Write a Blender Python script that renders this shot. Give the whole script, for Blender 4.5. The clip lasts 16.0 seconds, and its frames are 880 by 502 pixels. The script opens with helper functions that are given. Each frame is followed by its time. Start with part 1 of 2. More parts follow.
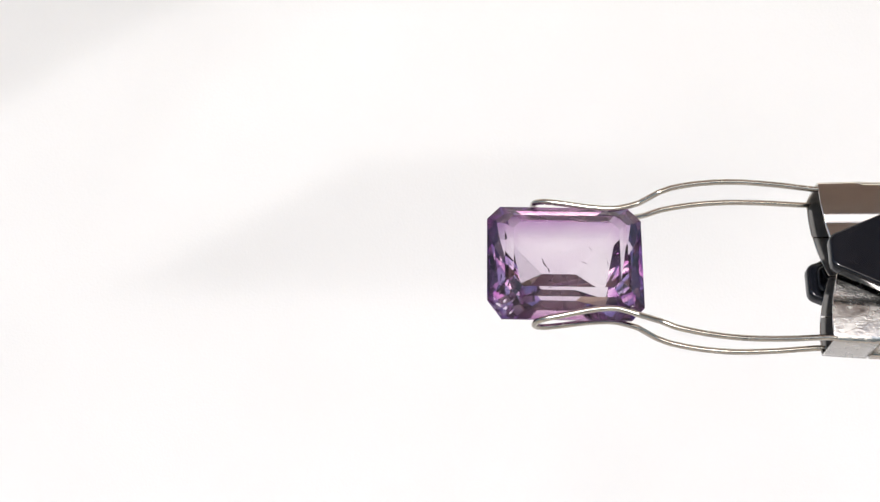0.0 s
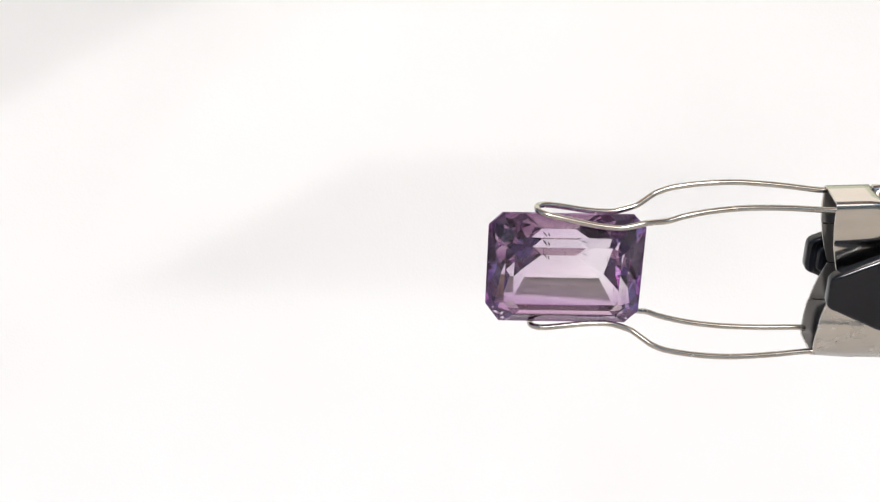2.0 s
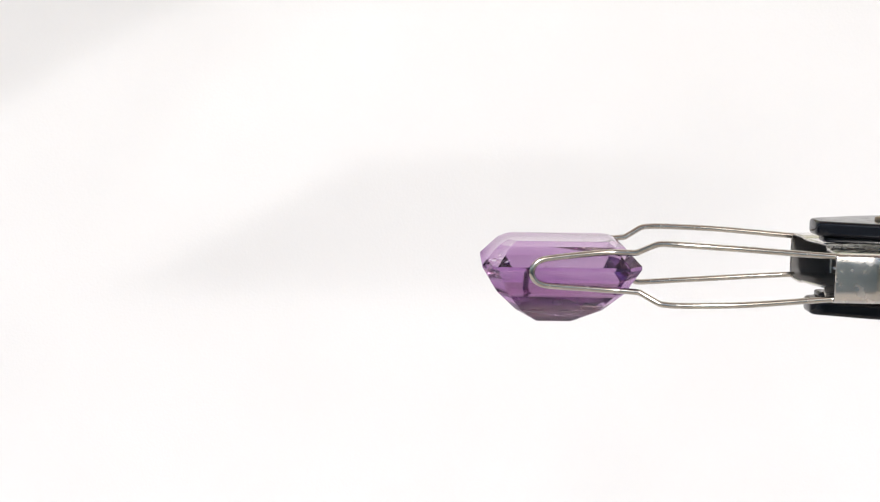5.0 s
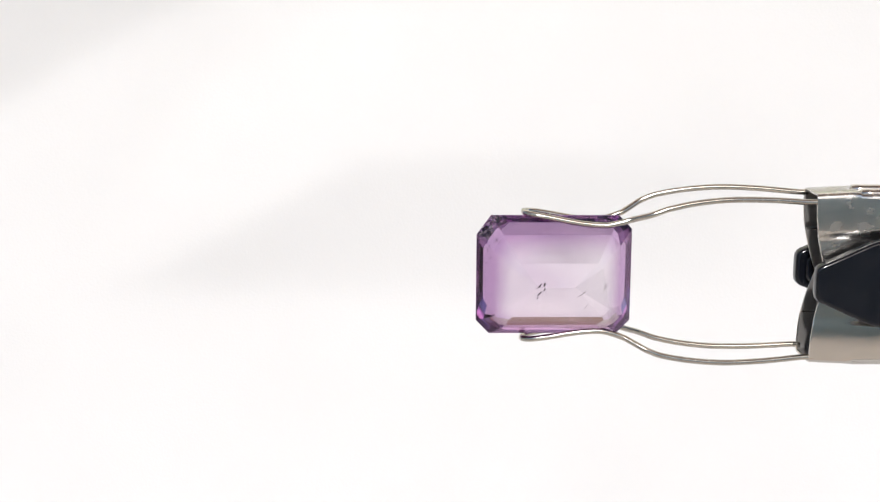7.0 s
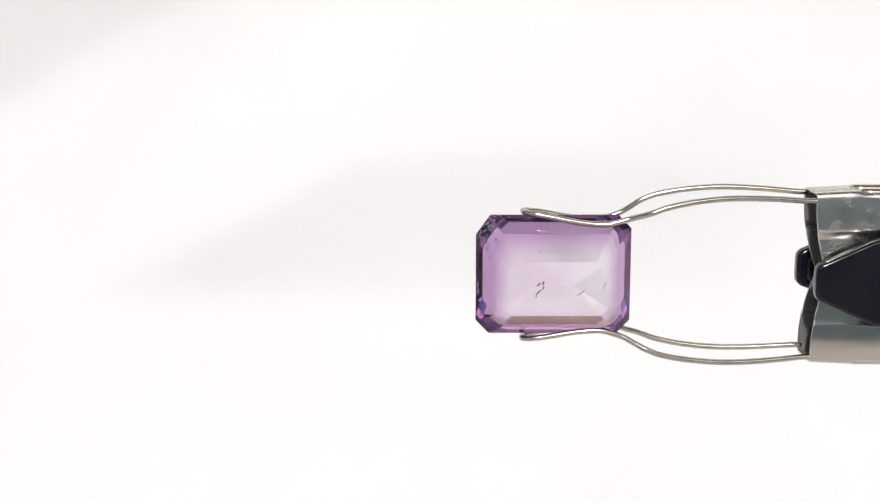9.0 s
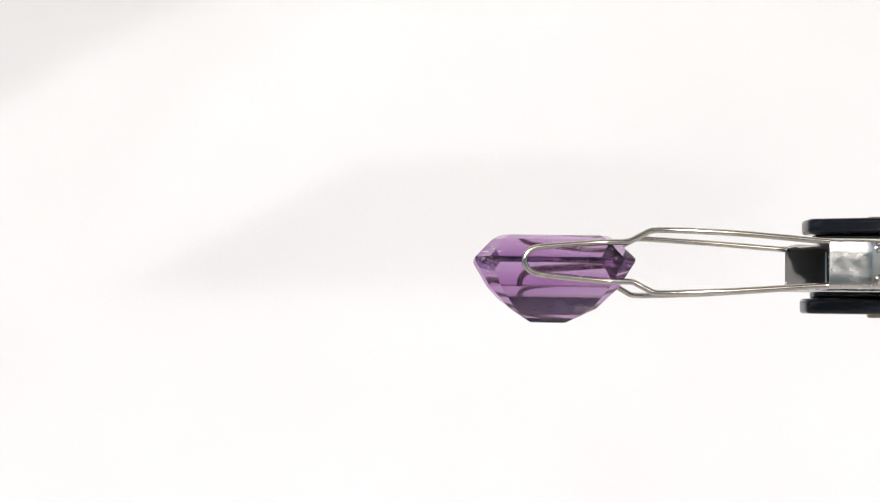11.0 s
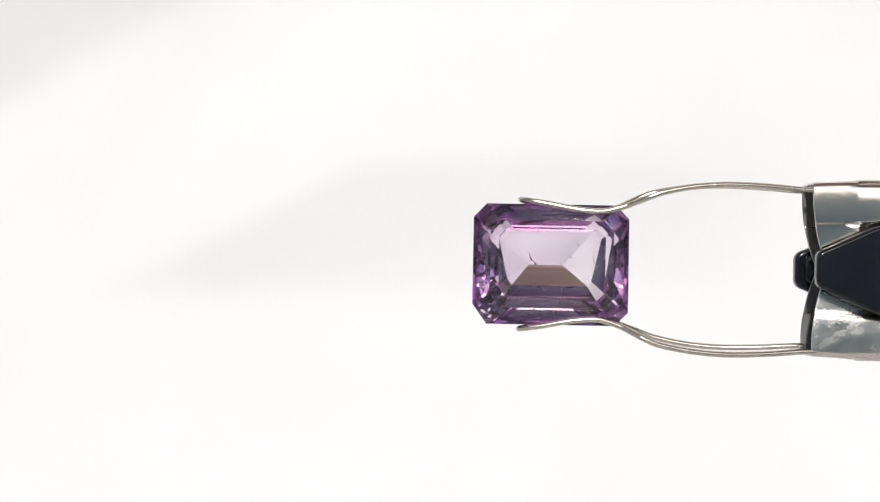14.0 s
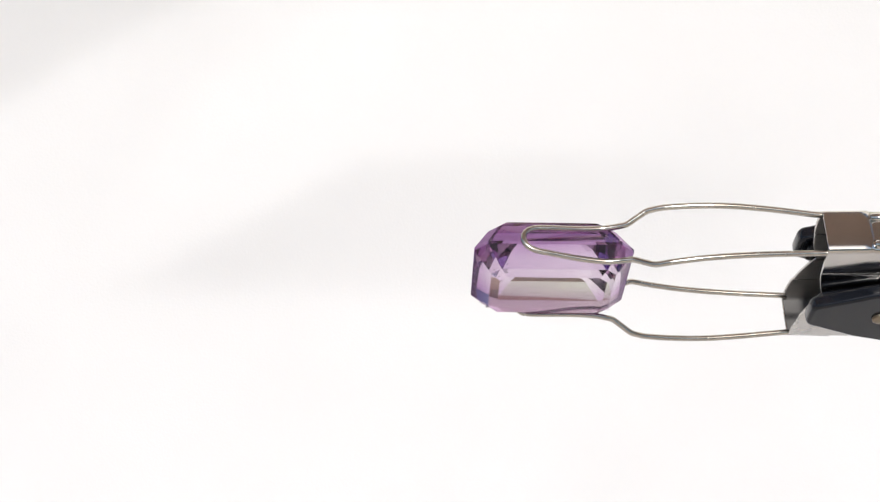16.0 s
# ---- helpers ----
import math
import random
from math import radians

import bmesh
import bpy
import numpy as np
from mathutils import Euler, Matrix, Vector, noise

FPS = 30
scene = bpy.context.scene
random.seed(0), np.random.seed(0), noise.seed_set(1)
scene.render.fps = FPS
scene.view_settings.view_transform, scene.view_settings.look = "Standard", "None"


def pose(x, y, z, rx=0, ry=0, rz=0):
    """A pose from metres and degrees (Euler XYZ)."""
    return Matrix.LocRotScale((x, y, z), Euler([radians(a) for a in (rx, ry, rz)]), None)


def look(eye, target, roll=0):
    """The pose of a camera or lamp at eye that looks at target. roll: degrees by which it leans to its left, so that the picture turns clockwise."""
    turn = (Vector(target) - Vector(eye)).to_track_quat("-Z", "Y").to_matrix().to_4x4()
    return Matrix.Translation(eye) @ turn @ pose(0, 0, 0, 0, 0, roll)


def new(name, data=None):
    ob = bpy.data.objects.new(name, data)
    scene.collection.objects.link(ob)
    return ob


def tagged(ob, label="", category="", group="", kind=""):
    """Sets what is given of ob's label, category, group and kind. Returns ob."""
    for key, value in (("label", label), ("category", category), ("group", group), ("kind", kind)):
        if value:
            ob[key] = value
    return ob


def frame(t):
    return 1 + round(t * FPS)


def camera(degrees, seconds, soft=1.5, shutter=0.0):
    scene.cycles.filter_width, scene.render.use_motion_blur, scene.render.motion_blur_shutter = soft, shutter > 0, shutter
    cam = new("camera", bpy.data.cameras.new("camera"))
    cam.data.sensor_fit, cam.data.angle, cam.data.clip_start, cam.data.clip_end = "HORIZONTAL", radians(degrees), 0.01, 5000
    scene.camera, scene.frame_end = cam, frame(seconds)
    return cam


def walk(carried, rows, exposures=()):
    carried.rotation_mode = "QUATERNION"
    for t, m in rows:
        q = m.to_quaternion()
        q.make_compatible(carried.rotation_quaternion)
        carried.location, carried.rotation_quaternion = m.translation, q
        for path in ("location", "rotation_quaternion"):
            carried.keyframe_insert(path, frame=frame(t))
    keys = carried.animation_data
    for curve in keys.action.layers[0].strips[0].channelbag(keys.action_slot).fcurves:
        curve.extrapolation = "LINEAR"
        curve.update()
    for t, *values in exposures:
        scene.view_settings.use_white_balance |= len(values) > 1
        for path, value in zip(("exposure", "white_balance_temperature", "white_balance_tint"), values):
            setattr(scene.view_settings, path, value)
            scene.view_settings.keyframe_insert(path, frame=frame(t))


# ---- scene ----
U = 5.8e-5            # metres in one plan unit of the holder (its own small grid)
EYE = Vector((0.0, 0.0, 1.05))
REACH = 2462.7        # plan units from the lens to the holder

cam = camera(35.32, 16.0, soft=1.25)
STILL = look(EYE, EYE + Vector((0, 1, 0)))
walk(cam, [(0.0, STILL), (16.0, STILL)], exposures=[(0.0, -0.10, 6410, 11.5), (16.0, -0.10, 6410, 11.5)])

# ---- light ----
SUN_UP, SUN_SIDE = radians(24), radians(-6)
world = bpy.data.worlds.new("sky")
scene.world = world
world.use_nodes = True
wn = world.node_tree
sky = wn.nodes.new("ShaderNodeTexSky")
sky.sky_type = "NISHITA"
sky.sun_disc = False
sky.sun_elevation, sky.sun_rotation = SUN_UP, radians(180) + SUN_SIDE
wn.links.new(sky.outputs[0], wn.nodes["Background"].inputs[0])
wn.nodes["Background"].inputs[1].default_value = 0.15

sun = new("sun", bpy.data.lights.new("sun", "SUN"))
sun.data.energy, sun.data.angle, sun.data.color = 3.2, radians(3), (1.0, 0.98, 0.955)
to_sun = Vector((math.sin(SUN_SIDE) * math.cos(SUN_UP), -math.cos(SUN_SIDE) * math.cos(SUN_UP), math.sin(SUN_UP)))
sun.matrix_world = look((0, -3, 3), Vector((0, -3, 3)) - to_sun)


# ---- materials ----
def material(name):
    m = bpy.data.materials.new(name)
    m.use_nodes = True
    t = m.node_tree
    return m, t, t.nodes["Principled BSDF"]


def noise_ramp(t, scale, stops, detail=4.0, stretch=(1, 1, 1), distortion=0.0, turn=0):
    """Noise in object space, run through a ramp of (place, colour) stops."""
    co = t.nodes.new("ShaderNodeTexCoord")
    mp = t.nodes.new("ShaderNodeMapping")
    mp.inputs["Scale"].default_value = stretch
    mp.vector_type = "TEXTURE" if turn else "POINT"
    if turn:
        mp.inputs["Scale"].default_value = [1 / v for v in stretch]
        mp.inputs["Rotation"].default_value = (0, 0, radians(turn))
    n = t.nodes.new("ShaderNodeTexNoise")
    n.inputs["Scale"].default_value, n.inputs["Detail"].default_value = scale, detail
    n.inputs["Distortion"].default_value = distortion
    r = t.nodes.new("ShaderNodeValToRGB")
    while len(r.color_ramp.elements) < len(stops):
        r.color_ramp.elements.new(0.5)
    for e, (p, c) in zip(r.color_ramp.elements, stops):
        e.position, e.color = p, (*c, 1) if len(c) == 3 else c
    t.links.new(co.outputs["Object"], mp.inputs[0])
    t.links.new(mp.outputs[0], n.inputs["Vector"])
    t.links.new(n.outputs["Fac"], r.inputs[0])
    return n, r


def bump(t, b, height, strength, distance):
    n = t.nodes.new("ShaderNodeBump")
    n.inputs["Strength"].default_value, n.inputs["Distance"].default_value = strength, distance
    t.links.new(height, n.inputs["Height"])
    t.links.new(n.outputs[0], b.inputs["Normal"])


def grey(v):
    return (v, v, v)


def surface(name, dark, light, scale, rough, metal=0.0, relief=0.0, relief_scale=None, distance=1e-4, stretch=(1, 1, 1), rough_spread=0.08, pits=(0.35, 0.65)):
    m, t, b = material(name)
    n, r = noise_ramp(t, scale, [(0.3, dark), (0.7, light)], stretch=stretch)
    t.links.new(r.outputs[0], b.inputs["Base Color"])
    b.inputs["Metallic"].default_value = metal
    n2, r2 = noise_ramp(t, scale * 3.1, [(0.3, grey(max(0.02, rough - rough_spread))), (0.7, grey(rough + rough_spread))], stretch=stretch)
    t.links.new(r2.outputs[0], b.inputs["Roughness"])
    if relief:
        n3, r3 = noise_ramp(t, relief_scale or scale * 8, [(pits[0], grey(0)), (pits[1], grey(1))], stretch=stretch)
        bump(t, b, r3.outputs[0], relief, distance)
    return m


SHEET = surface("white_cotton", (0.689, 0.683, 0.677), (0.719, 0.712, 0.706), 9, 0.9, relief=0.12, relief_scale=900, distance=2e-4)
PLASTER = surface("pale_plaster", (0.74, 0.69, 0.62), (0.80, 0.75, 0.68), 3, 0.85, relief=0.2, distance=1e-3)
BLUE_WALL = surface("blue_grey_paint", (0.44, 0.56, 0.66), (0.48, 0.60, 0.70), 3, 0.7, relief=0.2, distance=1e-3)
OLIVE = surface("olive_grey_paint", (0.45, 0.48, 0.37), (0.51, 0.54, 0.42), 3, 0.75, relief=0.2, distance=1e-3)
TIMBER = surface("brown_timber", (0.27, 0.20, 0.13), (0.35, 0.265, 0.175), 2.5, 0.6, relief=0.2, stretch=(8, 1, 1), distance=1e-3)
CEILING = surface("stained_boards", (0.80, 0.56, 0.47), (0.86, 0.63, 0.54), 2.5, 0.6, relief=0.2, stretch=(8, 1, 1), distance=1e-3)
FLOOR = surface("stone_floor", (0.44, 0.41, 0.38), (0.52, 0.49, 0.45), 4, 0.6, relief=0.2, distance=1e-3)
EARTH = surface("dry_ground", (0.12, 0.12, 0.09), (0.2, 0.18, 0.13), 0.2, 0.95)
TABLE = surface("table_top", (0.60, 0.55, 0.49), (0.68, 0.62, 0.55), 6, 0.5, stretch=(1, 6, 1))
STEEL_WIRE = surface("steel_wire", (0.52, 0.49, 0.44), (0.64, 0.60, 0.54), 900, 0.20, 1.0, 0.12, 2600, 0.8e-5, rough_spread=0.10)
PLATED = surface("nickel_plate", (0.66, 0.63, 0.59), (0.72, 0.69, 0.65), 400, 0.13, 1.0, 0.35, 2600, 0.8e-5, stretch=(0.6, 1, 1), rough_spread=0.04, pits=(0.64, 0.80))
SCUFFED = surface("scuffed_nickel", (0.66, 0.64, 0.61), (0.71, 0.69, 0.66), 300, 0.24, 1.0, 0.9, 4600, 9e-6, stretch=(0.7, 1, 1), rough_spread=0.08, pits=(0.40, 0.66))
worn = SCUFFED.node_tree                           # the wear is on one flange only
place, side_of, wear = worn.nodes.new("ShaderNodeTexCoord"), worn.nodes.new("ShaderNodeSeparateXYZ"), worn.nodes.new("ShaderNodeMapRange")
wear.inputs["From Min"].default_value, wear.inputs["From Max"].default_value = 5 * U, 38 * U
wear.inputs["To Min"].default_value, wear.inputs["To Max"].default_value = 0.12, 0.9
worn.links.new(place.outputs["Object"], side_of.inputs[0])
worn.links.new(side_of.outputs["Z"], wear.inputs["Value"])
worn.links.new(wear.outputs[0], next(n for n in worn.nodes if n.bl_idname == "ShaderNodeBump").inputs["Strength"])
INNER_SHADE = surface("jaw_inner_shade", (0.125, 0.118, 0.112), (0.160, 0.152, 0.143), 300, 0.55, 0.0, 0.3, 900, 3e-5)
BLACK = surface("black_plastic", (0.005, 0.006, 0.009), (0.009, 0.010, 0.014), 200, 0.14, 0.0, 0.06, 1500, 1e-5)
BLACK.node_tree.nodes["Principled BSDF"].inputs["Specular IOR Level"].default_value = 0.4
RIVET = surface("bronze_rivet", (0.22, 0.17, 0.12), (0.32, 0.26, 0.19), 500, 0.35, 1.0, 0.2, 1500, 2e-5)
FRACTURE = surface("frosted_quartz", (0.52, 0.42, 0.53), (0.80, 0.74, 0.80), 1800, 0.28, 0.0, 0.8, 2500, 2e-5)
SPECK = surface("dark_inclusion", (0.02, 0.015, 0.02), (0.06, 0.05, 0.05), 3000, 0.6)


def amethyst():
    """Purple quartz: unevenly coloured, with an abraded corner."""
    m = bpy.data.materials.new("amethyst")
    m.use_nodes = True
    t = m.node_tree
    t.nodes.remove(t.nodes["Principled BSDF"])
    g = t.nodes.new("ShaderNodeBsdfGlass")
    g.inputs["IOR"].default_value = 1.544
    # light absorbed on long paths, put into tint by height: deep round the girdle, pale in the table and the keel;
    # colour zoning in cloudy slanting bands
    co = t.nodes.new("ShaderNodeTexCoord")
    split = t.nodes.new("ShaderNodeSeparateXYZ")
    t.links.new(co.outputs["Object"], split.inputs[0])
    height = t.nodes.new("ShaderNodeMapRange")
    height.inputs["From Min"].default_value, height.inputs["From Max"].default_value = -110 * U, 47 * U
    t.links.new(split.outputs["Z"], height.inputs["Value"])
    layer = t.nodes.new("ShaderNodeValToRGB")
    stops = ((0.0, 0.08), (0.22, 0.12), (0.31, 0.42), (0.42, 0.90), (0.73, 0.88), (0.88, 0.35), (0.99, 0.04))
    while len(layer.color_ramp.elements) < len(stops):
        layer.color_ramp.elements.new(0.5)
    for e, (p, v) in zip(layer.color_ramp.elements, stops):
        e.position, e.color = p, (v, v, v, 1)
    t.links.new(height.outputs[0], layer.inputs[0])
    n, bands = noise_ramp(t, 150, [(0.30, grey(0.0)), (0.70, grey(0.20))], detail=1.5, stretch=(0.4, 1.2, 0.8), distortion=0.3, turn=28)
    end = t.nodes.new("ShaderNodeMapRange")       # one end of the crystal is the deeper one
    end.inputs["From Min"].default_value, end.inputs["From Max"].default_value = 97 * U, -180 * U
    end.inputs["To Min"].default_value, end.inputs["To Max"].default_value = -0.14, 0.10
    t.links.new(split.outputs["X"], end.inputs["Value"])
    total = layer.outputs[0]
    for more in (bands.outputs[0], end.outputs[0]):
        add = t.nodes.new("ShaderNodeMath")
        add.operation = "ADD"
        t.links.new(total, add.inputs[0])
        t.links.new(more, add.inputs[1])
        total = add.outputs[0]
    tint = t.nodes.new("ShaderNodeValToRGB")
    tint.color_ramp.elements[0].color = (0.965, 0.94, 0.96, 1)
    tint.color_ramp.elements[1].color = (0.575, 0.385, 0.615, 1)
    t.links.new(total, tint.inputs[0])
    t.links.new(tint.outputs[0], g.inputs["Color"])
    d = t.nodes.new("ShaderNodeVectorMath")
    d.operation = "DISTANCE"
    d.inputs[1].default_value = (-162 * U, -92 * U, -4 * U)
    t.links.new(co.outputs["Object"], d.inputs[0])
    near = t.nodes.new("ShaderNodeMapRange")
    near.inputs["From Min"].default_value, near.inputs["From Max"].default_value = 42 * U, 10 * U
    t.links.new(d.outputs["Value"], near.inputs["Value"])
    n2, r2 = noise_ramp(t, 2600, [(0.46, grey(0.0)), (0.58, grey(0.28))], detail=2.0)
    mul = t.nodes.new("ShaderNodeMath")
    mul.operation = "MULTIPLY"
    t.links.new(near.outputs[0], mul.inputs[0])
    t.links.new(r2.outputs[0], mul.inputs[1])
    t.links.new(mul.outputs[0], g.inputs["Roughness"])
    haze_wear = t.nodes.new("ShaderNodeBsdfDiffuse")    # thin diffuse film: painted haze that lifts the dark facets, and wear at the corner
    haze_wear.inputs["Color"].default_value = (0.58, 0.49, 0.58, 1)
    n3, r3 = noise_ramp(t, 500, [(0.35, grey(0.008)), (0.65, grey(0.045))], detail=5.0)
    mix = t.nodes.new("ShaderNodeMixShader")
    worn = t.nodes.new("ShaderNodeMath")
    worn.operation = "MAXIMUM"
    t.links.new(mul.outputs[0], worn.inputs[0])
    t.links.new(r3.outputs[0], worn.inputs[1])
    t.links.new(worn.outputs[0], mix.inputs[0])
    t.links.new(g.outputs[0], mix.inputs[1])
    t.links.new(haze_wear.outputs[0], mix.inputs[2])
    t.links.new(mix.outputs[0], t.nodes["Material Output"].inputs["Surface"])
    return m


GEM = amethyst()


# ---- mesh helpers ----
def part(name, bm, mat, parent, label=""):
    me = bpy.data.meshes.new(name)
    bm.normal_update()
    bm.to_mesh(me)
    bm.free()
    me.materials.append(mat)
    ob = new(name, me)
    if parent:
        ob.parent = parent
    return tagged(ob, label)


def smooth(bm, on=True):
    for f in bm.faces:
        f.smooth = on
    return bm


def box(x0, x1, y0, y1, z0, z1, bevel=0.0, segments=2):
    bm = bmesh.new()
    bmesh.ops.create_cube(bm, size=1, matrix=Matrix.Translation(((x0 + x1) / 2, (y0 + y1) / 2, (z0 + z1) / 2)) @ Matrix.Diagonal((x1 - x0, y1 - y0, z1 - z0, 1)))
    if bevel:
        bmesh.ops.bevel(bm, geom=list(bm.edges), offset=bevel, segments=segments, affect="EDGES", profile=0.5)
    return bm


def prism(outline, z0, z1, bevel=0.0, segments=2):
    """A slab with the given outline in x and y, from z0 to z1."""
    bm = bmesh.new()
    low = [bm.verts.new((x, y, z0)) for x, y in outline]
    high = [bm.verts.new((x, y, z1)) for x, y in outline]
    bm.faces.new(low[::-1])
    bm.faces.new(high)
    for i in range(len(low)):
        j = (i + 1) % len(low)
        bm.faces.new((low[i], low[j], high[j], high[i]))
    bmesh.ops.recalc_face_normals(bm, faces=list(bm.faces))
    if bevel:
        bmesh.ops.bevel(bm, geom=list(bm.edges), offset=bevel, segments=segments, affect="EDGES", profile=0.5)
    return bm


def spline(points, steps=8):
    """A smooth line through points."""
    pts = [Vector(p) for p in points]
    pts = [2 * pts[0] - pts[1]] + pts + [2 * pts[-1] - pts[-2]]
    out = []
    for a, b, c, d in zip(pts, pts[1:], pts[2:], pts[3:]):
        for k in range(steps):
            s = k / steps
            out.append(0.5 * ((2 * b) + (c - a) * s + (2 * a - 5 * b + 4 * c - d) * s * s + (3 * b - a - 3 * c + d) * s ** 3))
    return out + [pts[-2]]


def tube(line, radius, sides=12):
    bm = bmesh.new()
    rings, up = [], Vector((0, 0.3, 1))
    for i, p in enumerate(line):
        d = (line[min(i + 1, len(line) - 1)] - line[max(i - 1, 0)]).normalized()
        up = (up - d * up.dot(d)).normalized()
        side = d.cross(up)
        r = radius(i / (len(line) - 1)) if callable(radius) else radius
        rings.append([bm.verts.new(p + r * (math.cos(a) * up + math.sin(a) * side)) for a in (2 * math.pi * k / sides for k in range(sides))])
    for a, b in zip(rings, rings[1:]):
        for k in range(sides):
            bm.faces.new((a[k], a[(k + 1) % sides], b[(k + 1) % sides], b[k]))
    bm.faces.new(rings[0][::-1])
    bm.faces.new(rings[-1])
    bmesh.ops.recalc_face_normals(bm, faces=list(bm.faces))
    return smooth(bm)


def scaled(bm):
    bmesh.ops.scale(bm, vec=(U, U, U), verts=list(bm.verts))
    return bm


# ---- the place ----
def structure(name, bm, mat, label):
    return tagged(part(name, bm, mat, None, label), kind="structure", category=name.split("_")[0])


structure("ground", box(-600, 600, -600, 600, -3.4, -3.0), EARTH, "dry bare ground far below the terrace")
structure("floor", box(-2.2, 2.2, -1.95, 2.5, -0.15, 0.0), FLOOR, "grey stone floor of the terrace")
# added, hidden by the sheet: the olive grey that the lower facets refract
structure("wall_north", box(-2.4, 2.4, 2.5, 2.72, -0.15, 3.5), OLIVE, "unseen olive-grey wall added behind the sheet for the stone's refractions")
structure("parapet_west", box(-2.4, -2.2, -1.95, 2.5, -0.15, 1.2), PLASTER, "low pale plastered side parapet")
structure("parapet_east", box(2.2, 2.4, -1.95, 2.5, -0.15, 1.2), PLASTER, "low pale plastered side parapet")
for x in (-2.4, 2.2):
    structure("post", box(x, x + 0.2, -1.60, -1.40, 1.2, 2.4), PLASTER, "pale plastered corner post of the terrace")
# added behind the camera: blue-grey for level reflections, high enough to mask low sky
structure("parapet", box(-2.4, 2.4, -2.1, -1.95, -0.15, 1.54), BLUE_WALL, "unseen blue-grey wall added for the level metal reflections")
# added out of view: gives the plated metal its brown reflection
structure("ceiling", box(-2.4, 2.4, -1.62, 0.25, 2.4, 2.5), CEILING, "unseen brown board added overhead for the brown metal reflections")
# added reflector, never in view: a bright beige for the tilted jaw plates
structure("facade_wall", box(-8.0, 8.0, 2.52, 2.75, 3.5, 14.0), PLASTER, "unseen pale wall added as a bright reflection for the jaws")


def work_table():
    t = tagged(new("table"), "plain beige wooden work table under the sheet", "table")
    part("tabletop", box(-0.8, 0.8, -0.35, 0.85, 0.76, 0.80, 0.004), TABLE, t)
    for x in (-0.72, 0.72):
        for y in (-0.28, 0.78):
            part("leg", box(x - 0.03, x + 0.03, y - 0.03, y + 0.03, 0.0, 0.76, 0.003), TABLE, t)


work_table()


def ease(v, width):
    return 1 / (1 + math.exp(-max(-30, min(30, v / width))))


def slope(x, z):
    """How far the hanging sheet leans back at a place, as a tangent: one broad fold and one in the upper corner,
    shaped to imitate soft shadows.
    """
    u, v = x * 41.0, -(z - EYE.z) * 41.0         # broad units, v downwards
    top = max(-0.34 - 0.5 * (u + 3.84), -1.70 + 0.02 * (u - 1.4) ** 2 + 0.03 * math.sin(1.7 * u))
    broad = ease(v - top, 0.11) * ease(0.72 - v, 0.15) * ease(5.0 - u, 0.6) * ease(u + 6.0, 0.5) * (0.75 + 0.25 * ease(-1.0 - u, 1.5))
    corner = ease(-3.22 - v - 0.57 * (u + 6.76), 0.14) * ease(v + 6.5, 0.3)
    back = ease(top - 0.3 - v, 0.15) * ease(v - top + 2.9, 0.2) * ease(5.0 - u, 0.6) * ease(u + 4.4, 0.6)
    return 0.185 * broad - 0.17 * back + 0.19 * corner


def backdrop_sheet():
    """One sheet that lies on the table, curves up and hangs from a batten, with a real thickness."""
    nx, nz, top = 300, 230, 1.255
    xs = [-0.75 + 1.5 * i / nx for i in range(nx + 1)]
    rows, lean = [], [0.0] * (nx + 1)
    for k in range(18):
        if k < 6:
            y, z, ny, nzz = 0.05 + 0.074 * k, 0.8025, 0, 1
        else:
            a = (k - 5) / 12 * math.pi / 2
            y, z, ny, nzz = 0.50 + 0.10 * math.sin(a), 0.8025 + 0.10 * (1 - math.cos(a)), -math.sin(a), math.cos(a)
        rows.append([((x, y, z), (0, ny, nzz)) for x in xs])
    step = (top - 0.9025) / nz
    for j in range(1, nz + 1):
        z = 0.9025 + step * j
        for i, x in enumerate(xs):
            lean[i] += slope(x, z) * step * 2.2
        rows.append([((x, 0.60 - lean[i], z), (0, -1, 0)) for i, x in enumerate(xs)])
    bm = bmesh.new()
    face = [[bm.verts.new(p) for p, n in row] for row in rows]
    back = [[bm.verts.new(Vector(p) - 0.0012 * Vector(n)) for p, n in row] for row in rows]
    for g, flip in ((face, False), (back, True)):
        for p, q in zip(g, g[1:]):
            for i in range(nx):
                f = (p[i], p[i + 1], q[i + 1], q[i])
                bm.faces.new(f[::-1] if flip else f)
    for side in (0, nx):
        for j in range(len(rows) - 1):
            bm.faces.new((face[j][side], face[j + 1][side], back[j + 1][side], back[j][side]))
    for j in (0, len(rows) - 1):
        for i in range(nx):
            bm.faces.new((face[j][i], face[j][i + 1], back[j][i + 1], back[j][i]))
    smooth(bm)
    return tagged(part("backdrop", bm, SHEET, None, "white cotton sheet with soft shadows shaped as broad folds"), kind="structure", category="backdrop")


backdrop_sheet()


def sheet_stand():
    """The batten that the sheet hangs from, on two posts that stand on the table: unseen, added for the brown that the
    facets refract.
    """
    t = tagged(new("sheet_stand"), "unseen brown batten on two posts, added for the stone's brown refraction", "stand")
    part("batten", box(-0.80, 0.80, 0.572, 0.612, 1.251, 1.274, 0.003), TIMBER, t)
    for x in (-0.785, 0.785):
        part("post", box(x - 0.014, x + 0.014, 0.585, 0.613, 0.80, 1.251, 0.003), TIMBER, t)


sheet_stand()


# ---- the gemstone ----
GX, GA, GB, GZ = -41.8, 138.0, 107.0, 4.0


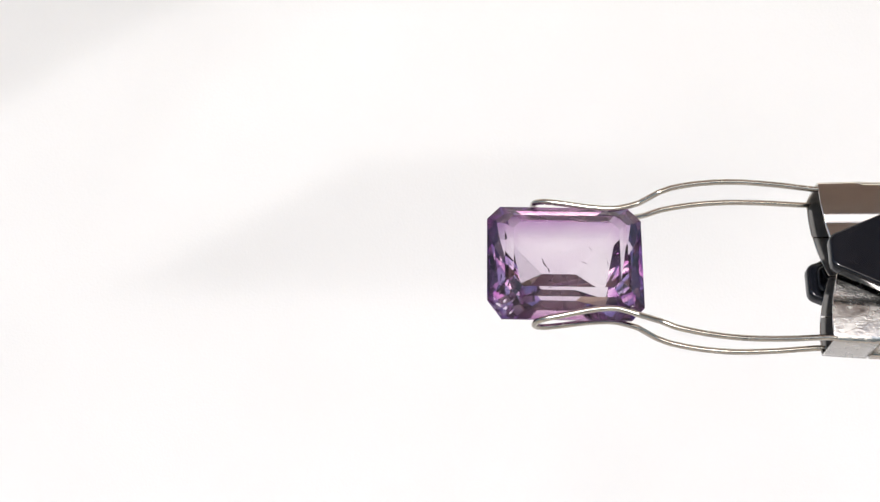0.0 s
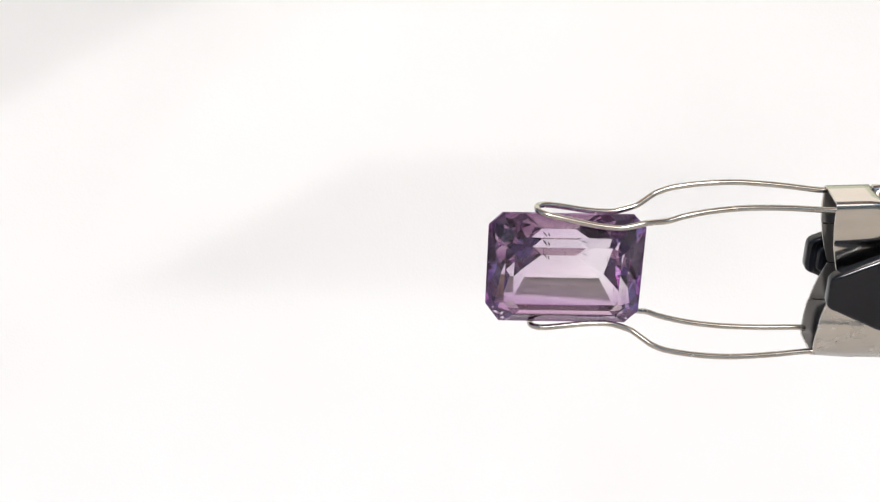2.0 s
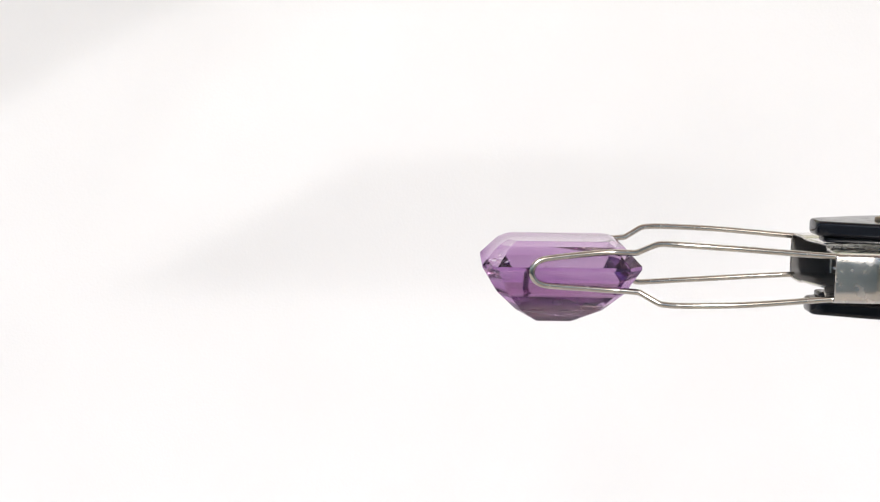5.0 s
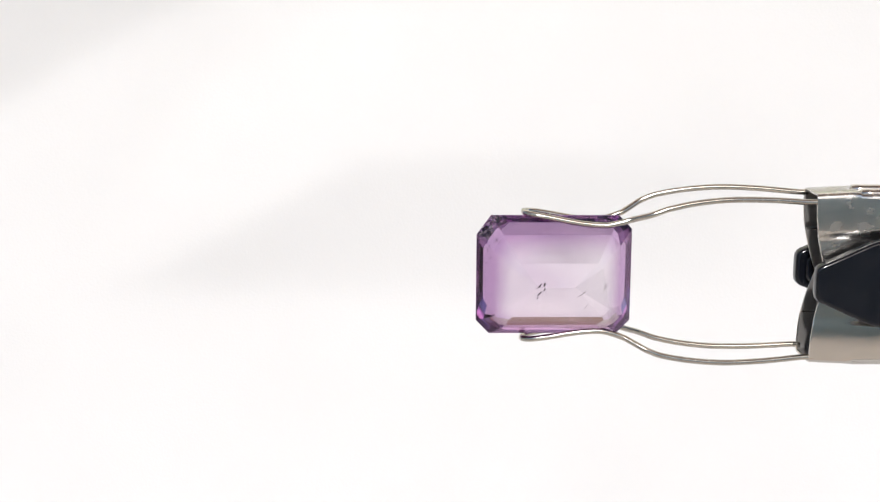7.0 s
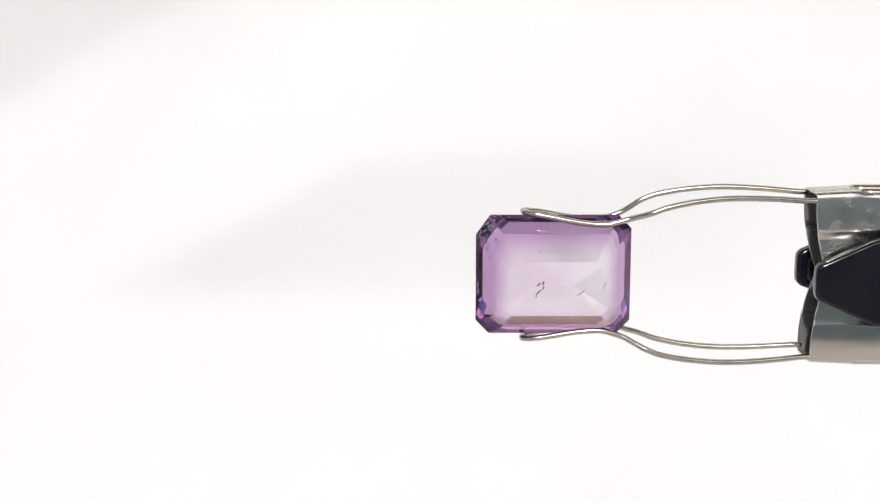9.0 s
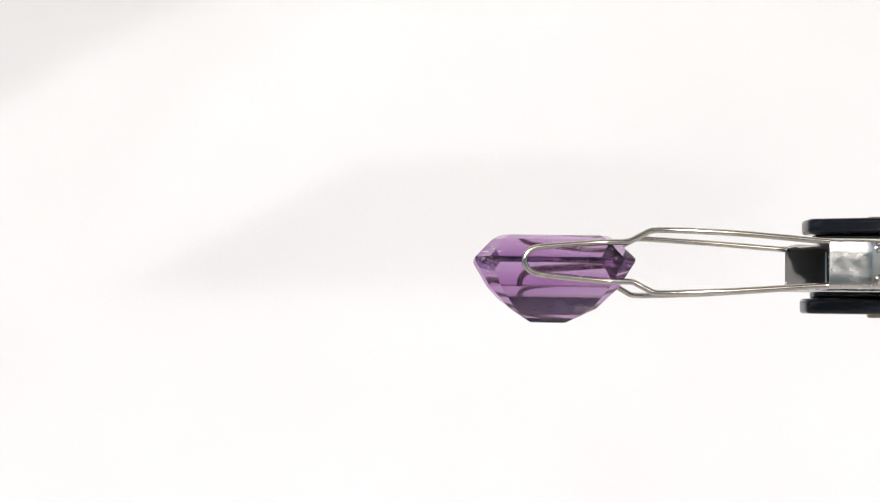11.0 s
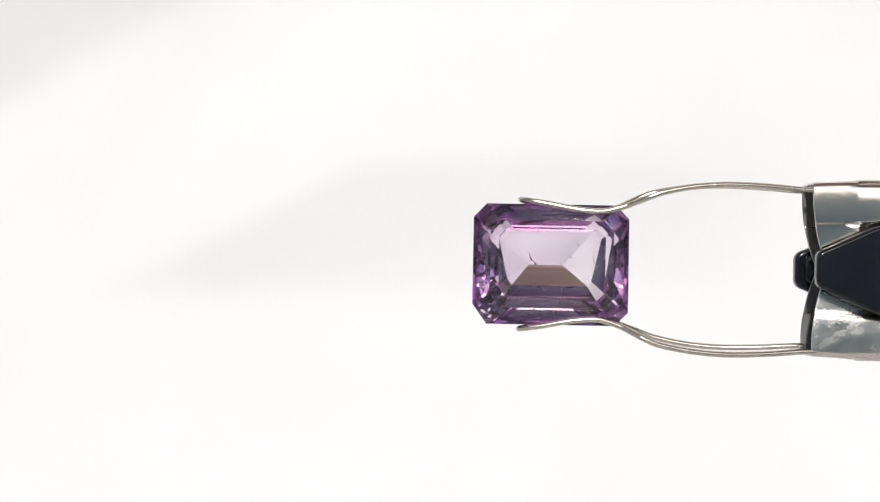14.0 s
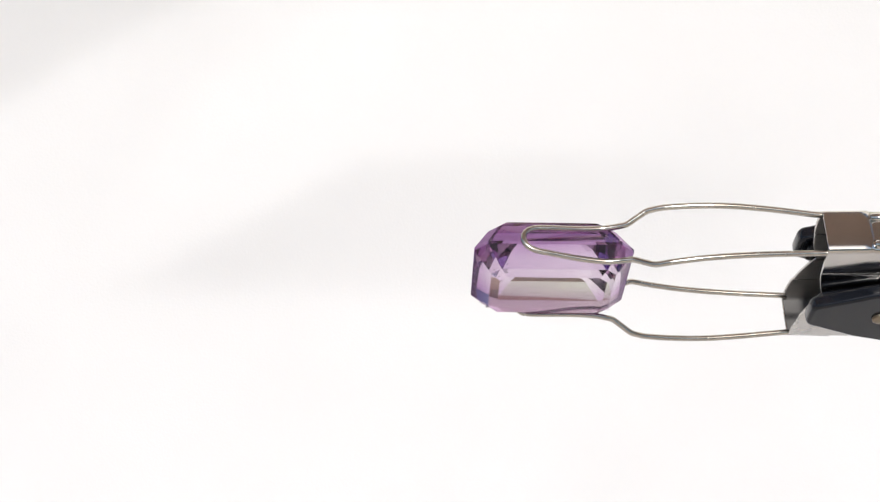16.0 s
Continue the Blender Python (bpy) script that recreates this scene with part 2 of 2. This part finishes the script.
def octagon(inset, z, ends=None, low=None, low_z=None, low_ends=None):
    """A ring of the step cut; one corner is cut back more than the others, and the low side may have its own depth."""
    ends = inset if ends is None else ends
    low = inset if low is None else low
    low_z = z if low_z is None else low_z
    low_ends = ends if low_ends is None else low_ends
    a, b, a2, b2 = GA - ends, GB - inset, GA - low_ends, GB - low
    k, k2 = b / GB, b2 / GB
    d, c, d2, c2, big = 23 * k, 24 * k, 23 * k2, 24 * k2, 35 * k2
    high = ((a - d, b), (-a + d, b), (-a, b - c))
    deep = ((-a2, -b2 + big), (-a2 + 1.1 * d2, -b2), (a2 - d2, -b2), (a2, -b2 + c2))
    ring = [(x, y, z) for x, y in high] + [(x, y, low_z) for x, y in deep] + [(a, b - c, z)]
    return [(GX + x, y, GZ + h) for x, y, h in ring]


def crown_height(x, y):
    """Height of the crown's surface over a place near the rim."""
    x -= GX
    rim = min(GA - abs(x), GB - abs(y), ((x + GA) * 35 + (y + GB - 35) * 25) / 43)
    return GZ + 3 + 1.05 * max(rim, 0.0)


def gemstone():
    bm = bmesh.new()
    rings = [octagon(45, 43), octagon(30, 35), octagon(0, 3), octagon(0, -3), octagon(21, -46, 25, 27, -48, 26), octagon(46, -70, 46, 70, -85, 62)]
    loops = [[bm.verts.new(p) for p in ring] for ring in rings]
    keel = [bm.verts.new((GX - 6 + x, 0, GZ - 110)) for x in (31, -31)]
    bm.faces.new(loops[0])
    for a, b in zip(loops, loops[1:]):
        for i in range(8):
            bm.faces.new((a[i], a[(i + 1) % 8], b[(i + 1) % 8], b[i]))
    last = loops[-1]
    r, l = keel
    bm.faces.new((last[0], last[1], l, r))
    bm.faces.new((last[1], last[2], l))
    bm.faces.new((last[2], last[3], l))
    bm.faces.new((last[3], last[4], l))
    bm.faces.new((last[4], last[5], r, l))
    bm.faces.new((last[5], last[6], r))
    bm.faces.new((last[6], last[7], r))
    bm.faces.new((last[7], last[0], r))
    bmesh.ops.recalc_face_normals(bm, faces=list(bm.faces))
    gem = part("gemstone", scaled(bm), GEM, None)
    rng = random.Random(5)
    for x, y, z, length, width, lean in ((-75, 10, -72, 13, 3.0, 55), (-69, -34, -20, 4, 3, 0), (-149, -48, -6, 9, 2, 110), (-142, -34, -8, 7, 2.4, 60),
                                         (21, -78, -8, 9, 1.6, 45), (36, 10, -48, 22, 1.4, 80), (-4, 14, -70, 12, 1.6, 20), (-118, -20, -40, 4, 2.2, 0), (-30, -40, -44, 4, 2, 70),
                                         (-71, -74, -30, 3, 2, 40), (-138, -62, -14, 5, 2.4, 70), (-134, -58, -12, 3, 2, 20), (-114, -50, -30, 4, 2, 0), (-2, -38, -62, 3, 2, 0),
                                         (50, -45, -30, 6, 1.4, 80), (8, 38, -60, 12, 1.2, 60), (-67, 2, -84, 9, 3.4, 75), (-78, 20, -78, 7, 2.6, 60), (-153, -26, -10, 5, 2.2, 50)):
        fleck = bmesh.new()
        bmesh.ops.create_icosphere(fleck, subdivisions=1, radius=1)
        for v in fleck.verts:
            v.co *= rng.uniform(0.7, 1.25)
        bmesh.ops.transform(fleck, matrix=Matrix.Translation((x, y, z)) @ Matrix.Rotation(radians(-lean), 4, "Z") @ Matrix.Diagonal((length / 2, width / 2, width / 2, 1)), verts=list(fleck.verts))
        part("inclusion", scaled(fleck), SPECK, gem, "dark mineral inclusion")
    for x, y, size in ((-159, -85, 12), (-148, -93, 11), (-138, -97, 8), (-150, -82, 9), (-166, -74, 6),
                       (-98, -98, 4), (-62, -95, 4), (-20, -97, 4), (4, -94, 3.5), (22, -90, 5), (40, -96, 4), (56, -92, 4), (72, -88, 5), (90, -60, 3.5), (-176, 12, 4), (-174, -20, 4)):
        z = crown_height(x, y) - 2.2
        chip = bmesh.new()
        bmesh.ops.create_icosphere(chip, subdivisions=1, radius=1)
        for v in chip.verts:
            v.co *= rng.uniform(0.3, 1.4)
        turned = Matrix.Rotation(rng.uniform(0, 3), 4, "Z") @ Matrix.Rotation(rng.uniform(-0.5, 0.5), 4, "X")
        bmesh.ops.transform(chip, matrix=Matrix.Translation((x, y, z)) @ turned @ Matrix.Diagonal((size / 1.4, size / 4.2, size / 5, 1)), verts=list(chip.verts))
        part("chip", scaled(chip), FRACTURE, gem, "small frosted chip in the facet edge")
    return tagged(gem, "translucent purple emerald-cut amethyst held between wire prongs", "gemstone")


GEMSTONE = gemstone()


# ---- the holder ----
HOLDER = tagged(new("gem_holder"), "nickel spring holder with wire prongs and black side plates", "gem holder")


def prong(side):
    """One hairpin of wire; side is -1 or 1."""
    half = [(-97, 115, 0), (-93, 114, 12), (-80, 112, 21), (-55, 108, 25), (0, 98, 30), (40, 95, 33), (62, 99, 33.6), (83, 105.6, 34.4), (89, 108, 36.2), (95, 110.6, 39.4), (114, 119, 49.6), (120, 121.6, 52), (127, 124.4, 52.9), (150, 132.5, 53), (200, 142, 51), (260, 147, 48), (330, 145.5, 43), (400, 140.5, 37.8), (418, 141.5, 37.2)]
    ahead = [Vector((x + 3.5 * side * ease(x, 15) * ease(180 - x, 20), side * y, z)) for x, y, z in half]
    behind = [Vector((x - 3.5 * side * ease(x, 15) * ease(180 - x, 20), side * y, -z)) for x, y, z in half[1:]]
    for p in ahead + behind:                       # the shanks are twisted a little against the tips
        p.y -= (0.05 if side > 0 else 0.09) * p.z * ease(p.x - 95, 14)
    line = spline(behind[::-1] + ahead, 7)
    return part("wire_prong", scaled(tube(line, 5.3, 14)), STEEL_WIRE, HOLDER, "bent steel wire hairpin")


def jaw(side):
    """A bent channel: a back plate and two flanges whose front edges curve in to the axis."""
    section = []                                   # from one flange's inner edge over the back to the other
    for y, z in ((1.5, 40.4), (12, 40.6), (30, 40.9), (48, 41.2), (66, 41.4), (75, 41.5), (79, 43.6), (86, 44.4), (110, 43.8), (135, 43), (143, 42), (147, 39.5), (149, 36)):
        section.append((y, z))
    section = section + [(149.4, 18), (149.5, 0), (149.4, -18)] + [(y, -z) for y, z in reversed(section)]
    xs = [0, 2, 8, 20, 40, 60, 76, 79, 100, 140, 200, 280, 340]
    bm = bmesh.new()
    rows = []
    for k, x in enumerate(xs):
        row = []
        for y, z in section:
            front = 27 * (1 - min(y, 130) / 130) ** 2
            px = 412 + front * (1 - x / 340) + x
            rise = 0.05 * min(x, 90)
            tuck = -4.0 if x >= 79 and y > 140 else 0.0
            row.append(bm.verts.new((px, side * (1.02 * y + rise * y / 149 + tuck), z)))
        rows.append(row)
    for a, b in zip(rows, rows[1:]):
        for i in range(len(section) - 1):
            bm.faces.new((a[i], a[i + 1], b[i + 1], b[i]))
    bmesh.ops.recalc_face_normals(bm, faces=list(bm.faces))
    mid = max(bm.faces, key=lambda f: side * f.calc_center_median().y)
    if mid.normal.y * side < 0:
        bmesh.ops.reverse_faces(bm, faces=list(bm.faces))
    # dark sheet inside the channel: the shade in there, put into colour
    inner = bm.copy()
    bmesh.ops.solidify(bm, geom=list(bm.faces), thickness=3.8)
    smooth(bm)
    shell = part("jaw", scaled(bm), PLATED if side > 0 else SCUFFED, HOLDER, "bent nickel-plated channel jaw" if side > 0 else "scuffed nickel-plated channel jaw")
    for v in inner.verts:
        v.co.x += 1.5
        v.co.y = side * max(1.2, side * v.co.y - 4.5)
        v.co.z *= 0.90
    bmesh.ops.solidify(inner, geom=list(inner.faces), thickness=1.2)
    smooth(inner)
    part("shade_sheet", scaled(inner), INNER_SHADE, shell, "dark inner sheet for the shade inside the jaw")
    for z in (-27, 27):
        rib = tube([Vector((492 + k * 20, side * 150, z)) for k in range(13)], 9, 12)
        part("rib", scaled(rib), PLATED, shell)


def side_plate(side):
    """A black plastic lever plate outside the flanges, in two layers, with a rivet."""
    front = [(406, 17), (407, 24), (410.5, 30), (416, 34), (424, 37)]
    outer = front + [(500, 72), (580, 95), (760, 95)]
    outer = [(x, -y) for x, y in outer] + [(x, y) for x, y in reversed(outer)]
    bm = prism(outer, 57, 84)
    lower = prism([(x + 16, y * 0.72) for x, y in outer], 45, 56.5)
    for b, round_off in ((bm, 6.5), (lower, 4.0)):
        rims = [e for e in b.edges if abs(e.verts[0].co.z - e.verts[1].co.z) < 0.1]
        bmesh.ops.bevel(b, geom=rims, offset=round_off, segments=3, affect="EDGES", profile=0.5)
    for b in (bm, lower):
        for v in b.verts:
            v.co.z *= side
        bmesh.ops.recalc_face_normals(b, faces=list(b.faces))
        for f in b.faces:
            f.smooth = f.calc_area() < 900
    if side > 0:
        for b in (bm, lower):
            bmesh.ops.translate(b, vec=(4, 0, 0), verts=list(b.verts))
    plate = part("side_plate", scaled(bm), BLACK, HOLDER, "glossy black plastic side plate")
    part("inner_plate", scaled(lower), BLACK, plate)
    pin = tube([Vector((536, 0, side * z)) for z in (76, 88, 90)], lambda s: 15 if s < 0.9 else 12.5, 20)
    part("rivet", scaled(pin), RIVET, plate, "dull bronze rivet")


for s in (-1, 1):
    prong(s)
    jaw(s)
    side_plate(s)


# ---- what moves ----
TURNS = [  # seconds; turn about the holder's axis, tip, swing in degrees; place in plan units
    (0.00, 66.61, 0.98, 0.28, 263.2, -6.9, -24.0),
    (0.50, 69.77, 0.95, 1.05, 262.9, -10.3, -23.9),
    (1.00, 86.25, 1.19, -1.88, 263.8, -2.2, -24.4),
    (1.50, 105.35, 0.95, 0.81, 262.7, -7.6, -26.8),
    (2.00, 117.07, 0.98, 1.40, 262.5, -6.5, -29.2),
    (2.50, 116.57, 0.98, 1.40, 262.5, -6.5, -25.7),
    (3.00, 116.57, 0.98, 1.40, 261.5, -6.5, -25.7),
    (3.20, 110.80, 1.13, 0.60, 261.2, -3.0, -23.2),
    (3.30, 103.50, 1.23, 0.10, 261.0, -0.6, -21.6),
    (3.50, 83.66, 1.42, -0.91, 260.7, 3.9, -18.5),
    (4.00, 51.14, 1.17, 0.02, 255.8, 5.5, -14.0),
    (4.20, 43.32, 1.04, -0.38, 256.8, 14.4, -14.2),
    (5.25, -5.63, 0.63, 0.33, 252.2, 12.3, -25.5),
    (6.30, -54.59, 0.22, 1.04, 247.5, 10.2, -36.8),
    (6.50, -61.15, 0.23, 1.37, 247.0, 6.0, -37.8),
    (7.00, -78.86, -0.03, 1.57, 244.3, 1.3, -42.4),
    (7.50, -85.77, -0.03, 0.73, 244.9, 5.6, -44.5),
    (8.00, -85.77, -0.03, 0.73, 244.9, 5.6, -43.5),
    (8.50, -85.47, -0.03, 0.73, 244.9, 5.6, -43.5),
    (9.00, -80.01, -0.05, 0.61, 243.6, 2.0, -41.8),
    (9.20, -73.63, 0.03, 2.13, 244.4, 5.7, -38.9),
    (10.25, -33.69, 0.43, 0.90, 242.7, 6.1, -29.9),
    (11.30, 6.24, 0.83, -0.33, 241.0, 6.6, -20.8),
    (11.60, 14.46, 0.91, -0.15, 242.4, 9.7, -20.1),
    (12.00, 37.71, 1.27, 0.24, 239.9, -1.4, -16.6),
    (12.50, 48.41, 1.00, 0.41, 238.8, -8.9, -17.6),
    (13.00, 67.18, 1.05, 0.50, 239.2, -6.4, -21.0),
    (13.50, 84.68, 1.15, -1.73, 238.8, -1.0, -24.5),
    (14.00, 88.71, 1.08, -1.16, 238.6, -2.2, -25.1),
    (14.50, 96.20, 0.94, -0.12, 238.3, -4.2, -26.3),
    (15.00, 97.70, 0.94, -0.12, 238.3, -4.2, -26.3),
    (15.50, 124.47, 0.98, 1.54, 237.4, -9.9, -32.5),
    (15.80, 143.37, 0.78, 1.93, 238.0, -6.1, -38.1),
    (16.00, 148.56, 0.73, 0.97, 237.3, -2.9, -38.9),
]


def motions():
    rows = [(t, pose(x * U, (REACH + y) * U, EYE.z + z * U, turn, tip, swing)) for t, turn, tip, swing, x, y, z in TURNS]
    walk(HOLDER, rows)
    walk(GEMSTONE, rows)


motions()
